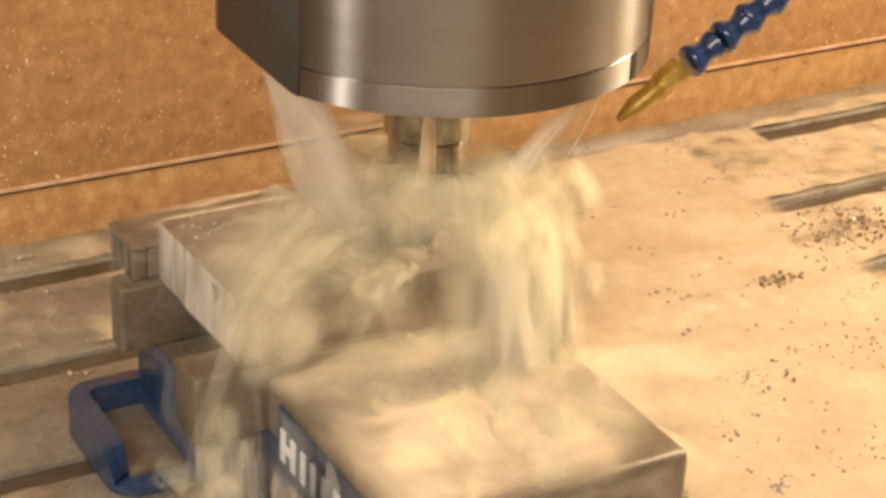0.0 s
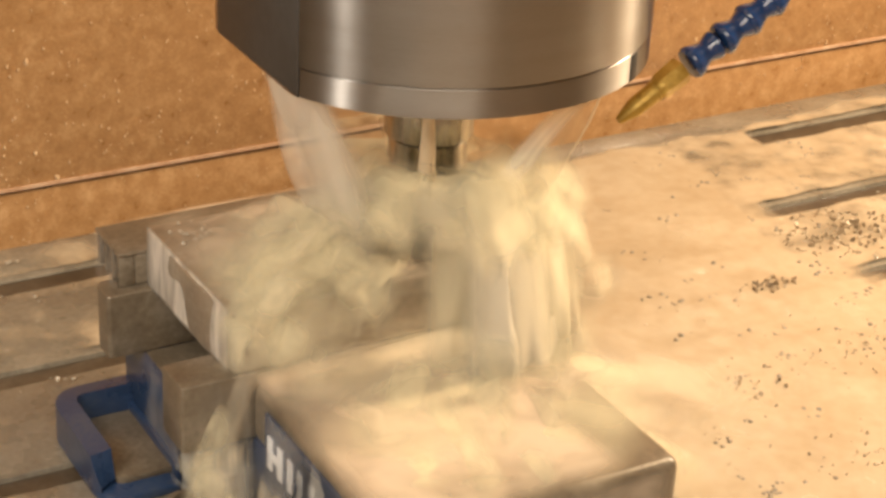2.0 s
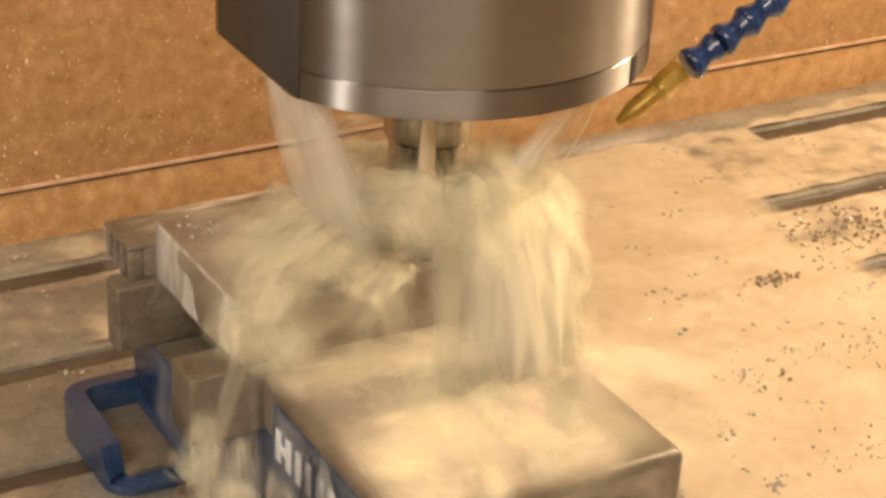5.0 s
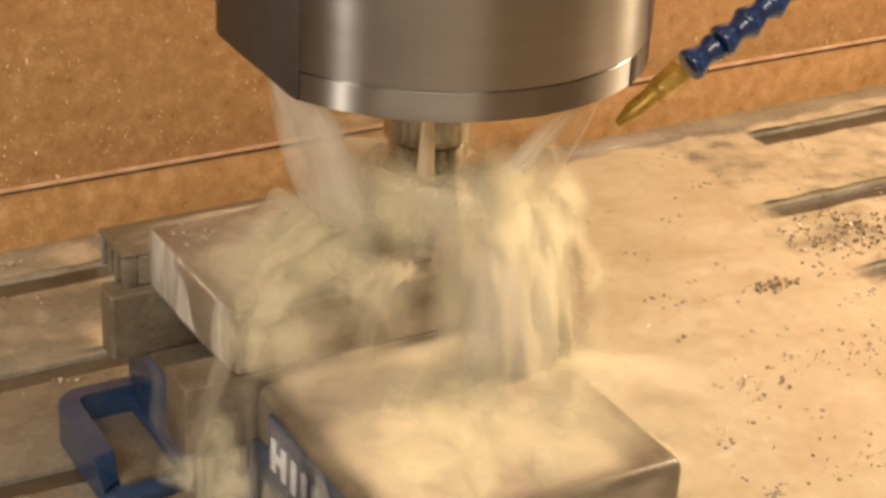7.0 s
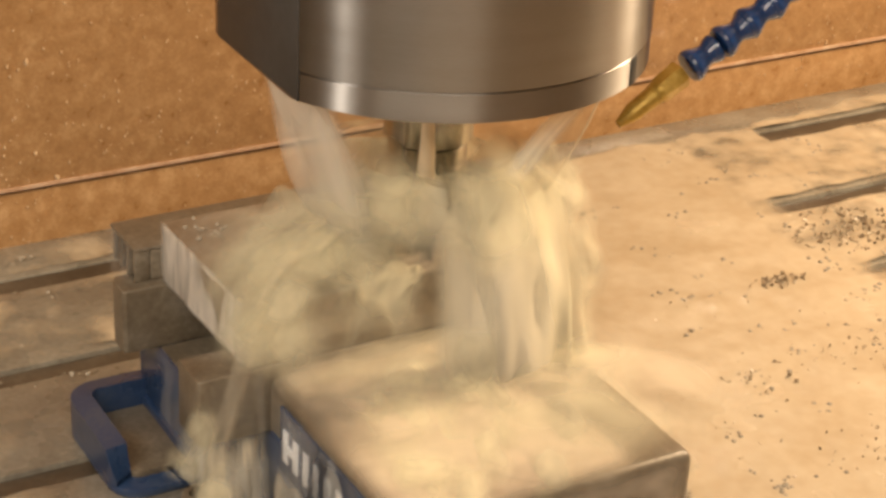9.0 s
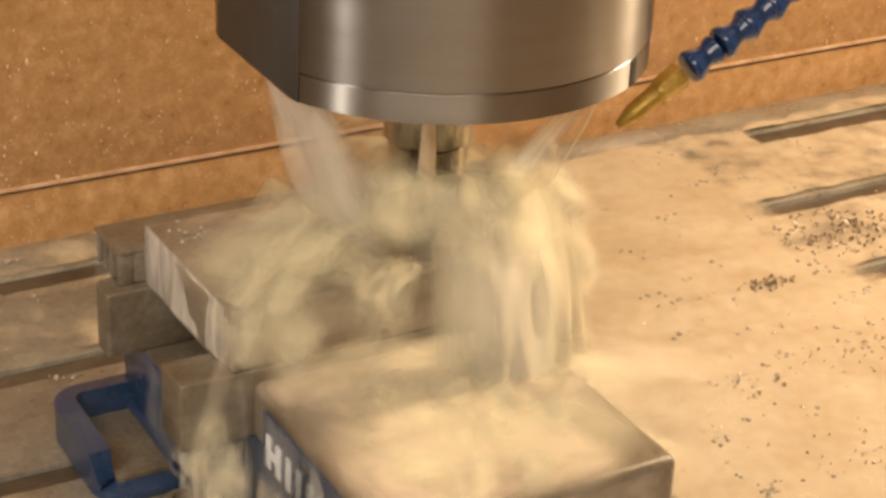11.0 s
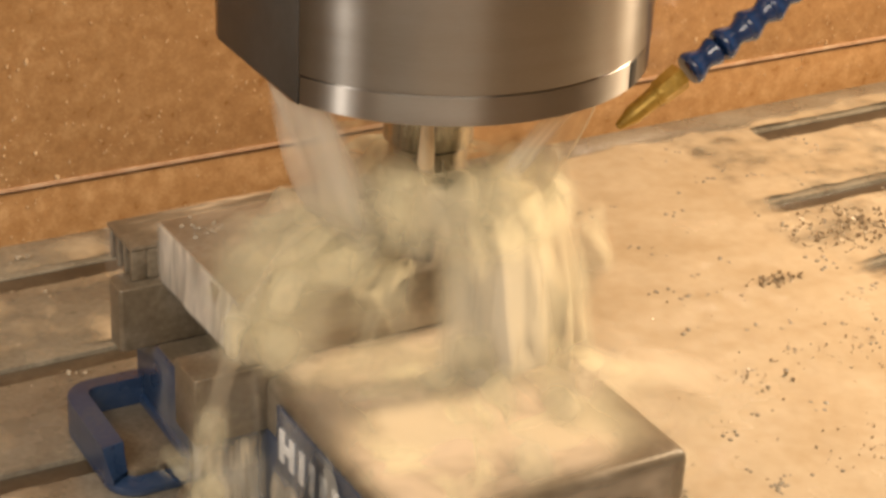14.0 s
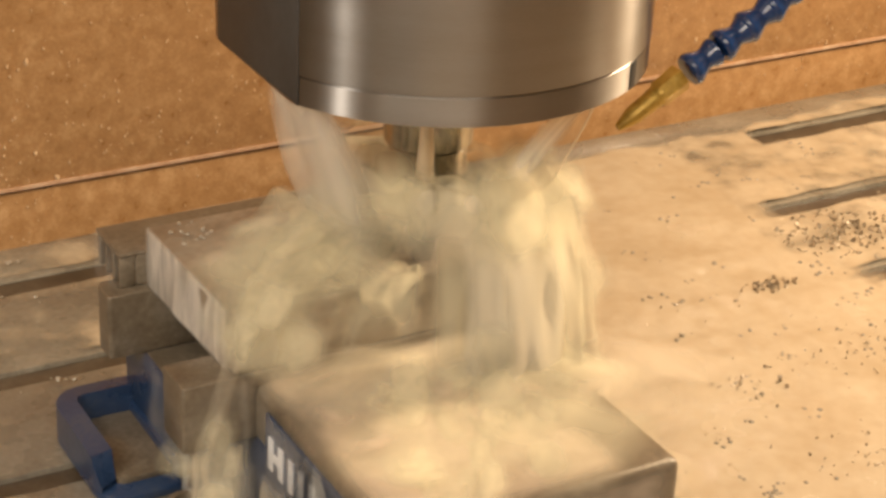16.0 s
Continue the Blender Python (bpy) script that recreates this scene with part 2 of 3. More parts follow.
STIRS = []      # liquid: (thing, turn in degrees, shift in metres, seed, rides)


# ---------------- enclosure ----------------
def enclosure():
    b = box(-1.1, 1.3, 0.345, 0.375, 0.0265, 1.2, 0.002)
    w = tagged(part("wall_north", b, WALL), "orange-brown stained wet steel back wall with droplets", "wall", kind="structure")
    part("trim", box(-1.1, 1.3, 0.3440, 0.3452, 0.0262, 0.0290, 0.0005), HEM, w, "folded lower hem of the sheet, lit edge in its colour")
    tagged(part("wall_lower", box(-1.1, 1.3, 0.3468, 0.375, -0.40, 0.0236, 0.0006), WALL),
           "orange-brown wet steel apron below the back wall", "wall", kind="structure")
    tagged(part("wall_west", box(-1.13, -1.1, -1.15, 0.375, -0.40, 1.2, 0), PANEL), "grey painted enclosure side wall", "wall",
           kind="structure")
    tagged(part("wall_east", box(1.3, 1.33, -1.15, 0.375, -0.40, 1.2, 0), PANEL), "grey painted enclosure side wall", "wall",
           kind="structure")
    tagged(part("wall_south", box(-1.13, 1.33, -1.18, -1.15, -0.40, 1.2, 0), PANEL), "grey painted enclosure front wall", "wall",
           kind="structure")
    tagged(part("ceiling", box(-1.13, 1.33, -1.18, 0.375, 1.2, 1.23, 0), PANEL), "grey painted enclosure roof", "ceiling",
           kind="structure")
    tagged(part("floor", box(-1.13, 1.33, -1.18, 0.375, -0.43, -0.40, 0), PANEL), "grey painted chip tray floor", "floor",
           kind="structure")


SLOTS = (0.272, 0.170, 0.070, -0.030, -0.130, -0.230)
HALF = 0.0085


def machine_table():
    t = thing("machine_table", "wet cast-iron machine table with long parallel T-slots", "machine table")
    y0, y1 = -0.30, 0.322
    part("base_casting", box(-0.75, 0.95, y0, y1, -0.07, -0.030, 0.001), SLOT, t, "oily slot floor with recess shade in its dark colour")
    edges = [y1] + [k for c in SLOTS for k in (c + HALF, c - HALF)] + [y0]
    for hi, lo in zip(edges[::2], edges[1::2]):
        a, b = (hi if hi == y1 else hi - 0.0065), (lo if lo == y0 else lo + 0.0065)
        part("land", side_prism([(b, -0.0301), (a, -0.0301), (a, -0.018), (hi, -0.018), (hi, 0.0), (lo, 0.0), (lo, -0.018), (b, -0.018)],
                                -0.75, 0.95, 0.0009), TABLE, t)
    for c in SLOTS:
        part("slot_residue", box(-0.75, 0.95, c - HALF + 0.0002, c + HALF - 0.0002, -0.016, -0.0013 if c > 0.2 else -0.0030, 0), SLOT, t, "brown coolant standing in the slot, slot shade in its colour")
    RIDES.append(t)


def film():
    """Coolant lying over the table and running into the slots beside the vise."""
    nx, ny = 280, 160
    x0, x1, y0, y1 = -0.42, 0.85, -0.30, 0.320

    def depth(x, y):
        lim = 0.39 + 0.03 * wob(x, y, 0.3, 9)
        for c, reach in ((0.272, 0.440), (0.170, 0.380), (0.070, 0.340)):
            k = max(0.0, 1 - abs(y - c) / 0.022)
            lim = min(lim, reach + (1 - k) * 0.5)
        right = (lim - x) / 0.05
        front = (0.050 - y) / 0.03
        west = (x + (0.105 if y < 0.1 else 0.03) + 0.03 * wob(x, y, 7.0, 20)) / 0.05
        far = (0.298 + 0.012 * wob(x, y, 4.0, 25) - y) / 0.012 if x > -0.02 else (0.330 - y) / 0.02
        pile = math.hypot(x - 0.383, (y - 0.123) * 1.3) / 0.05 - 0.25
        open_slot = any(abs(y - c) < 0.0105 for c in SLOTS) and y > 0.055 and (x < 0 or x > 0.43 or y < 0.2)
        patch = 0.0 if open_slot else 0.62 + 0.4 * wob(x, y, 9.0, 14)
        thin = 0.0 if open_slot or x > 0 else 0.16 + 0.7 * wob(x, y, 11.0, 16) + 0.3 * wob(x, y, 12.0, 50)
        return max(0.0, min(max(min(right, pile), front, patch * (x > 0)), west, far, 1.0), min(thin, 0.55, far))

    bm = bmesh.new()
    lay = bm.loops.layers.uv.new("flow")
    grid, cover_at = {}, {}
    for i in range(nx + 1):
        for j in range(ny + 1):
            x, y = x0 + (x1 - x0) * i / nx, y0 + (y1 - y0) * j / ny
            d = depth(x, y)
            z = 0.0022 + 0.0012 * wob(x, y, 0, 26) + 0.0006 * wob(x, y, 3, 80)
            v = bm.verts.new((x, y, max(z, 0.0006)))
            grid[i, j] = v
            cover_at[v] = d
    for i in range(nx):
        for j in range(ny):
            k = [grid[q] for q in ((i, j), (i + 1, j), (i + 1, j + 1), (i, j + 1))]
            if max(cover_at[v] for v in k) > 0.01:
                f = bm.faces.new(k)
                for lp in f.loops:
                    lp[lay].uv = (cover_at[lp.vert], 0.5)
    bmesh.ops.delete(bm, geom=[v for v in bm.verts if not v.link_faces], context="VERTS")
    ob = tagged(part("coolant_pool", bm, POOL), "milky cream coolant film flooding the table and its slots", "coolant", kind="stuff")
    RIDES.append(ob)


# ---------------- vise ----------------
def vise():
    v = thing("milling_vise", "blue cast vise with wide grey step jaws, running with coolant", "vise")
    # bed and base casting
    part("bed", box(-0.110, 0.057, -0.006, 0.112, 0.012, 0.0535, 0.003), BLUE, v, "blue painted cast bed")
    part("front_bed", box(-0.0925, 0.050, -0.150, -0.0064, 0.012, 0.0535, 0.003), BLUE, v, "blue painted cast bed")
    part("guideway", box(-0.1095, 0.0565, -0.0055, 0.0795, 0.0532, 0.0546, 0.0004), JAW, v, "bare ground guideway")
    part("skirt", box(-0.112, 0.059, -0.155, 0.116, 0.0, 0.013, 0.002), BLUE, v)
    # clamping ears with a pocket inside a raised rim
    for side, x0, x1 in ((-1, -0.1525, -0.108), (1, 0.056, 0.1005)):
        xo, xi = (x0, x1) if side < 0 else (x1, x0)

        def ring(inset, n=6):
            """Outline of the ear: the two outer corners rounded, open towards the bed."""
            r, out = 0.017 - inset, []
            a0, a1 = 0.030 + inset, 0.113 - inset
            ex = xo - side * inset
            for cy, start in ((a1 - r, 90), (a0 + r, 180)):
                for q in range(n + 1):
                    w = radians(start + 90 * q / n)
                    out.append((ex - side * r + (-side) * r * math.cos(w), cy + r * math.sin(w)))
            return [(xi, a1)] + out + [(xi, a0)]

        ear = part("clamp_ear", prism(ring(0.0), 0.0, 0.0050, 0.0012), BLUE, v)
        bm = bmesh.new()
        o, q = ring(0.0), ring(0.011)
        o, q = o[:11], q[:11]       # the rim runs along the back and the outer side and dies out towards the front

        def fall(k):
            return 1.0 if k < 9 else (0.62 if k < 10 else 0.15)

        vo = [[bm.verts.new((x, y, 0.0048 + (z - 0.0048) * fall(k))) for k, (x, y) in enumerate(l)]
              for l, z in ((o, 0.0048), (o, 0.0225), (q, 0.0240), (q, 0.0048))]
        for a, b in zip(vo, vo[1:]):
            for k in range(len(a) - 1):
                bm.faces.new((a[k], a[k + 1], b[k + 1], b[k]))
        bmesh.ops.recalc_face_normals(bm, faces=bm.faces[:])
        part("rim", bm, BLUE, ear)
        part("pocket_floor", prism(ring(0.0115), 0.0048, 0.0085, 0.0005), JAW, ear, "brown film of coolant in the pocket")
    # fixed jaw with webs in its open end
    fj = part("fixed_jaw", box(-0.112, 0.060, 0.0858, 0.119, 0.0896, 0.107, 0.002), JAW, v, "grey steel fixed jaw, wet on top")
    for k in range(4):
        y = 0.0865 + k * 0.0095
        part("web", box(-0.120, -0.1118, y, y + 0.0028, 0.0897, 0.1065, 0.0008), JAW, fj)
    part("jaw_cap", box(-0.1205, 0.0685, 0.0858, 0.1195, 0.1068, 0.1090, 0.0006), JAW, fj)
    # step plates
    back = [(-0.1290, 0.0815), (-0.1275, 0.0800), (0.0745, 0.0800), (0.0760, 0.0815), (0.0760, 0.0985), (-0.1262, 0.0985), (-0.1290, 0.0945)]
    front = [(-0.1290, -0.0155), (-0.1280, -0.0165), (0.0750, -0.0165), (0.0760, -0.0155), (0.0760, 0.0080), (-0.1290, 0.0080)]
    part("jaw_plate", prism(back, 0.054, 0.0895, 0.0008), JAW, v, "brown wet step jaw plate")
    part("jaw_plate", prism(front, 0.054, 0.0895, 0.0008), JAW, v, "brown wet step jaw plate")
    # sliding jaw
    sj = part("sliding_jaw", box(-0.094, 0.052, -0.157, -0.0168, 0.0548, 0.0850, 0.005, 4), JAW, v, "grey steel sliding jaw under coolant")
    pl = part("name_plate", box(-0.0957, -0.0938, -0.150, -0.0345, 0.0440, 0.0790, 0.0005), BLUE, sj, "blue plate with white marks")
    # white marks of the plate as plain bars
    y = -0.0390
    for w in (0.0050, 0.0050, 0.0050, 0.0050, 0.0060, 0.0060):
        part("mark", box(-0.0964, -0.0955, y - w, y, 0.0520, 0.0690, 0.0002), WHITE, pl)
        y -= w + 0.0058
    part("cross_mark", box(-0.0963, -0.0955, -0.0500, -0.0438, 0.0580, 0.0625, 0.0002), WHITE, pl)
    # end of the sliding jaw and screw housing
    part("end_block", box(-0.060, 0.020, -0.185, -0.1572, 0.014, 0.070, 0.004, 3), JAW, v)
    RIDES.append(v)


def hold_down_bolt(x, y):
    t = thing("hold_down_bolt", "round-headed steel clamping bolt on its washer", "bolt", (x, y, 0))
    part("washer", lathe([(0.013, 0.0008), (0.013, 0.004), (0.006, 0.004)], 40), JAW, t)
    part("head", lathe([(0.0088, 0.004), (0.0092, 0.006), (0.0092, 0.0215), (0.0082, 0.023), (0.0055, 0.023), (0.005, 0.018)], 40),
         JAW, t, "wet dark socket head")
    RIDES.append(t)


def workpiece():
    t = thing("workpiece", "grey wet cast block being milled between the jaws", "workpiece", (0, 0, 0.0897))
    out = [(-0.106, 0.0855), (-0.106, 0.012), (-0.104, -0.006), (-0.1025, -0.0160), (0.050, -0.0160), (0.054, -0.012), (0.054, 0.0855)]
    part("block", prism(out, 0.0, 0.0325, 0.002, 3), WORK, t)
    RIDES.append(t)


# ---------------- spindle, holder, hose ----------------
def polar(r, deg, z):
    return Vector((r * math.cos(radians(deg)), r * math.sin(radians(deg)), z))


def spindle():
    t = thing("spindle_head", "brushed steel spindle nose with a flat on its side", "spindle")
    zs, zb = 0.250, 0.2357
    flat = Vector((-0.0893, 0, 0))
    bm = lathe([(0.0990, zs + 0.0005), (0.0998, zs + 0.0005), (0.1000, zs + 0.0008), (0.1000, zs + 0.30)], 160)
    cut(bm, flat, Vector((-1, 0.012, 0)).normalized())
    part("housing", bm, STEEL, t)
    bm = lathe([(0.0972, zb), (0.0996, zb + 0.0012), (0.0996, zs - 0.0006), (0.0986, zs + 0.0002)], 180)
    cut(bm, flat, Vector((-1, 0.012, 0)).normalized())
    ring = part("nose_ring", bm, STEEL, t)
    # Dark block proud of the ring, the slot's shade put into its colour.
    part("keyway_shade", box(-0.0030, 0.0030, -0.0006, 0.0006, zb + 0.0012, zs - 0.0006, 0.0003), DARKSTEEL, ring, "dark block set on the ring for the shade in its key slot", pose(*polar(0.0994, 303, 0), 0, 0, 33))
    # The side's darker tone is put into the colour of a thin overlaid plate.
    part("side_flat", box(-0.0899, -0.0888, -0.0447, 0.0400, zb + 0.001, zs + 0.30, 0.0004), DARKSTEEL, t, "dark plate over the cut side flat")
    part("head_casting", box(-0.16, 0.16, -0.14, 0.32, 0.545, 1.15, 0.006), PANEL, t, "painted head casting")
    FEEDS.append(t)


def tool():
    t = thing("tool_holder", "ground steel tool holder with end mill in coolant", "tool holder")
    part("flange", lathe([(0.0190, 0.1880), (0.0213, 0.1894), (0.0213, 0.2352)], 72), HOLDER, t)
    part("drive_key", box(-0.0050, 0.0050, -0.0045, 0.0045, 0.2318, 0.2354, 0.0006), HOLDER, t, "bright drive key", pose(*polar(0.0242, -32, 0), 0, 0, -32))
    part("collar", lathe([(0.0187, 0.1860), (0.0187, 0.1880)], 72), DARKSTEEL, t, "dark joint under the flange")
    part("body", lathe([(0.0165, 0.148), (0.0190, 0.151), (0.0190, 0.1870), (0.0187, 0.1873)], 72), HOLDER, t)
    bm = bmesh.new()
    n, h = 40, 28
    rows = []
    for k in range(h + 1):
        z = 0.088 + 0.062 * k / h
        fl = 0.0016 if z < 0.135 else 0.0
        rows.append([bm.verts.new(((0.0065 - fl * (1 + math.cos(4 * a + 170 * z)) / 2) * math.cos(a),
                                   (0.0065 - fl * (1 + math.cos(4 * a + 170 * z)) / 2) * math.sin(a), z))
                     for a in (2 * math.pi * i / n for i in range(n))])
    for a, b in zip(rows, rows[1:]):
        for i in range(n):
            bm.faces.new((a[i], a[(i + 1) % n], b[(i + 1) % n], b[i]))
    bm.faces.new(rows[0][::-1]), bm.faces.new(rows[-1])
    part("end_mill", bm, DARKSTEEL, t, "dark fluted end mill")
    FEEDS.append(t)


def hose():
    t = thing("coolant_hose", "blue jointed coolant hose with brass nozzle", "coolant hose", (0.109, 0, 0.175))
    tip, knee = Vector((0.1089, 0, 0.1751)), Vector((0.1456, 0, 0.1974))
    base = Vector((0.109, 0, 0.175))

    def along(a, b):
        return Matrix.Translation(a - base) @ (b - a).to_track_quat("Z", "Y").to_matrix().to_4x4()

    L = (knee - tip).length
    nz = part("nozzle", lathe([(0.0012, 0.0), (0.0021, 0.0004), (0.0048, 0.0095), (0.0051, 0.0110), (0.0053, 0.0236), (0.0057, 0.0239), (0.0057, 0.0249),
                               (0.0052, 0.0252), (0.0058, 0.0262), (0.0062, 0.0290)], 28), BRASS, t, "yellow brass nozzle", along(tip, knee))
    part("hex_collar", lathe([(0.0058, 0.0262), (0.0069, 0.0285), (0.0074, L - 0.0010), (0.0068, L)], 6), BRASS, nz, "brass hexagon collar")
    # Solid dark disc: the hole's inner shade is only its colour.
    part("vent_hole_shade", lathe([(0.0007, 0.0), (0.0007, 0.0004)], 12), DARKSTEEL, nz, "dark disc on the brass for the shade inside a drilled hole", pose(-0.0028, -0.0049, 0.0262, 90, 0, -30))
    pts = [(0.1490, 0.000, 0.1992), (0.1672, 0.000, 0.2094), (0.1815, 0.000, 0.2171), (0.1953, 0.000, 0.2256), (0.2086, 0.000, 0.2336),
           (0.2225, 0.003, 0.2620), (0.2260, 0.007, 0.2775), (0.2235, 0.012, 0.2925), (0.2150, 0.017, 0.3055), (0.2030, 0.022, 0.3155),
           (0.1890, 0.026, 0.3230), (0.1740, 0.029, 0.3290), (0.1590, 0.031, 0.3340), (0.1430, 0.032, 0.3380), (0.1270, 0.032, 0.3420),
           (0.1110, 0.032, 0.3450), (0.0950, 0.032, 0.3470)]
    bell = [(0.0050, 0.0), (0.0080, 0.0004), (0.0090, 0.0020), (0.0088, 0.0040), (0.0072, 0.0075), (0.0060, 0.0105), (0.0060, 0.0125), (0.0074, 0.0155),
            (0.0078, 0.0180), (0.0060, 0.0195)]
    me = mesh_of("hose_segment", lathe(bell, 32), HOSE)
    for a, b in zip(pts, pts[1:]):
        s = new("hose_segment", me)
        s.parent = t
        s.matrix_basis = along(Vector(a), Vector(b))
    FEEDS.append(t)


# ---------------- coolant in the air ----------------
def veil(top, foot, r0, z0, r1, z1, seed, mat=None):
    def fn(u, v):
        a = (top[0] + (top[1] - top[0]) * u) * (1 - v) + (foot[0] + (foot[1] - foot[0]) * u) * v
        k = v ** 1.25
        r = r0 + (r1 - r0) * k + 0.003 * wob(u * 2, v, seed, 2.0)
        return polar(r, a, z0 + (z1 - z0) * v)
    ob = sheet("coolant_veil", fn, 24, 16, mat or VEIL, "thin pale veil of coolant falling from the spindle ring", "coolant spray",
               group="coolant veils", v0=0.30)
    STIRS.append((ob, 1.5, 0.0006, seed, False))


def fan(a0, a1, profile, seed, mat, turn=6.0, shift=0.004, ragged=0.10):
    """A sector of the sheet that the turning tool throws off; profile: distance from the tool's axis and height, along the flight."""
    way = curve_of([(r, 0, z) for r, z in profile])

    def fn(u, v):
        p = way(v)
        r = p.x * (1 + ragged * v * wob(u * 3, v * 2, seed, 2.0))
        a = a0 + (a1 - a0) * u + 4 * wob(v * 2, u, seed + 5, 1.5)
        return polar(r, a, p.z + 0.010 * v * wob(u * 3, v * 3, seed + 9, 2.0))
    ob = sheet("coolant_splash", fn, 36, 28, mat, "ragged cream splash of coolant thrown off the tool", "coolant spray",
               group="coolant splashes", v0=0.12)
    STIRS.append((ob, turn, shift, seed, False))


def puffs(label, a0, a1, profile, n, seed, size, mat=None):
    """A cloud of torn droplets, in soft pieces that are tossed about along the flight."""
    way, rnd = curve_of([(r, 0, z) for r, z in profile]), random.Random(seed)
    cloud = thing("coolant_spray_cloud", label, "coolant spray", polar(0.05, (a0 + a1) / 2, 0.12), "coolant clouds")
    for k in range(n):
        a, t = rnd.uniform(a0, a1), rnd.uniform(0.15, 1.0)
        p, q = way(t), way(min(t + 0.05, 1.0)) - way(max(t - 0.05, 0.0))
        centre, flow = polar(p.x, a, p.z), polar(q.x, a, q.z).normalized()
        face = (polar(0.5, a, 0.0) - AHEAD.normalized()).normalized()
        side = flow.cross(face).normalized()
        su, sv = size * rnd.uniform(0.6, 1.1), size * rnd.uniform(0.8, 1.7)

        def fn(u, v):
            x, y = 2 * u - 1, 2 * v - 1
            return side * (x * su * (1 + 0.3 * wob(v * 3, seed, k, 1.0))) + flow * (y * sv) + face * (0.25 * su * (1 - x * x) + 0.3 * su * wob(u * 2, v * 2, seed + k, 1.2))
        ob = sheet("puff", fn, 10, 10, mat or PUFF, "", "", centre - cloud.location)
        ob.parent = cloud
        STIRS.append((ob, 12.0, 0.007, 1000 * seed + k, False))


def stream(points, w0, w1, seed, turn=5.0, mat=None):
    way = curve_of(points)

    def fn(u, v):
        p, q = way(v), way(min(v + 0.03, 1.0)) - way(max(v - 0.03, 0.0))
        side = q.cross(AHEAD).normalized()
        w = w0 + (w1 - w0) * v
        bow = -AHEAD * (0.35 * w * (1 - (2 * u - 1) ** 2))
        return p + side * ((u - 0.5) * w * (1 + 0.3 * wob(v * 5, seed, 0, 1.0))) + bow
    ob = sheet("coolant_stream", fn, 8, 30, mat or STREAM, "thin cream stream of coolant arcing off the tool", "coolant spray",
               group="coolant streams", v0=0.06)
    STIRS.append((ob, turn, 0.002, seed, False))


def jet(a, b, r0, r1, seed):
    a, b = Vector(a), Vector(b)
    side = (b - a).cross(AHEAD).normalized()
    out = (b - a).cross(side).normalized()

    def fn(u, v):
        r = (r0 + (r1 - r0) * v ** 1.3) * (1 + 0.12 * wob(u * 2, v * 6, seed, 1.0))
        k = 2 * math.pi * u
        return a + (b - a) * v + side * (r * math.cos(k)) + out * (r * math.sin(k))
    ob = sheet("coolant_jet", fn, 16, 20, JET, "straight pale jet of coolant from the spindle ring", "coolant spray",
               group="coolant jets")
    STIRS.append((ob, 0.6, 0.0005, seed, False))


def cover(x0, x1, y0, y1, z, amp, seed, mat, name, label, rides=True, wave=45):
    def fn(u, v):
        x, y = x0 + (x1 - x0) * u, y0 + (y1 - y0) * v
        return Vector((x, y, z + amp * (0.6 + wob(x, y, seed, wave) + 0.5 * wob(x, y, seed + 4, wave * 2.3))))
    ob = sheet(name, fn, 70, 60, mat, label, "coolant", group="coolant flows")
    STIRS.append((ob, 0.0, 0.006, seed, rides))


def drape(p, q, down, lean, seed, mat=None, name="coolant_rivulet"):
    """Coolant running down a face from an edge p-q."""
    p, q, lean = Vector(p), Vector(q), Vector(lean)

    def fn(u, v):
        e = p + (q - p) * u
        out = lean * max(0.3, 0.3 + v + 0.8 * wob(u * 6, v * 1.5, seed, 1.0))
        return e + out + Vector((0, 0, 0.003 - down * v))
    ob = sheet(name, fn, 40, 16, mat or DRIP, "pale streaks of coolant running down", "coolant", group="coolant flows")
    STIRS.append((ob, 0.0, 0.0006, seed, True))


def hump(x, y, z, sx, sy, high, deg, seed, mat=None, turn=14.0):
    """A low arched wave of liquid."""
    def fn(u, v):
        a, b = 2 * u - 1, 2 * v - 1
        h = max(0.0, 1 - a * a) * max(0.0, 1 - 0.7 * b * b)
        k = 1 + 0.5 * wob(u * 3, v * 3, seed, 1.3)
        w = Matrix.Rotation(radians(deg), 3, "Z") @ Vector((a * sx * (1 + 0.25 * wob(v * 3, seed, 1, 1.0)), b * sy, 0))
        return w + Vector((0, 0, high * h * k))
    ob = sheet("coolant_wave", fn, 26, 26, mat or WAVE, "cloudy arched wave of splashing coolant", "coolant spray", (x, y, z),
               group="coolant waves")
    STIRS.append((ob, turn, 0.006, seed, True))


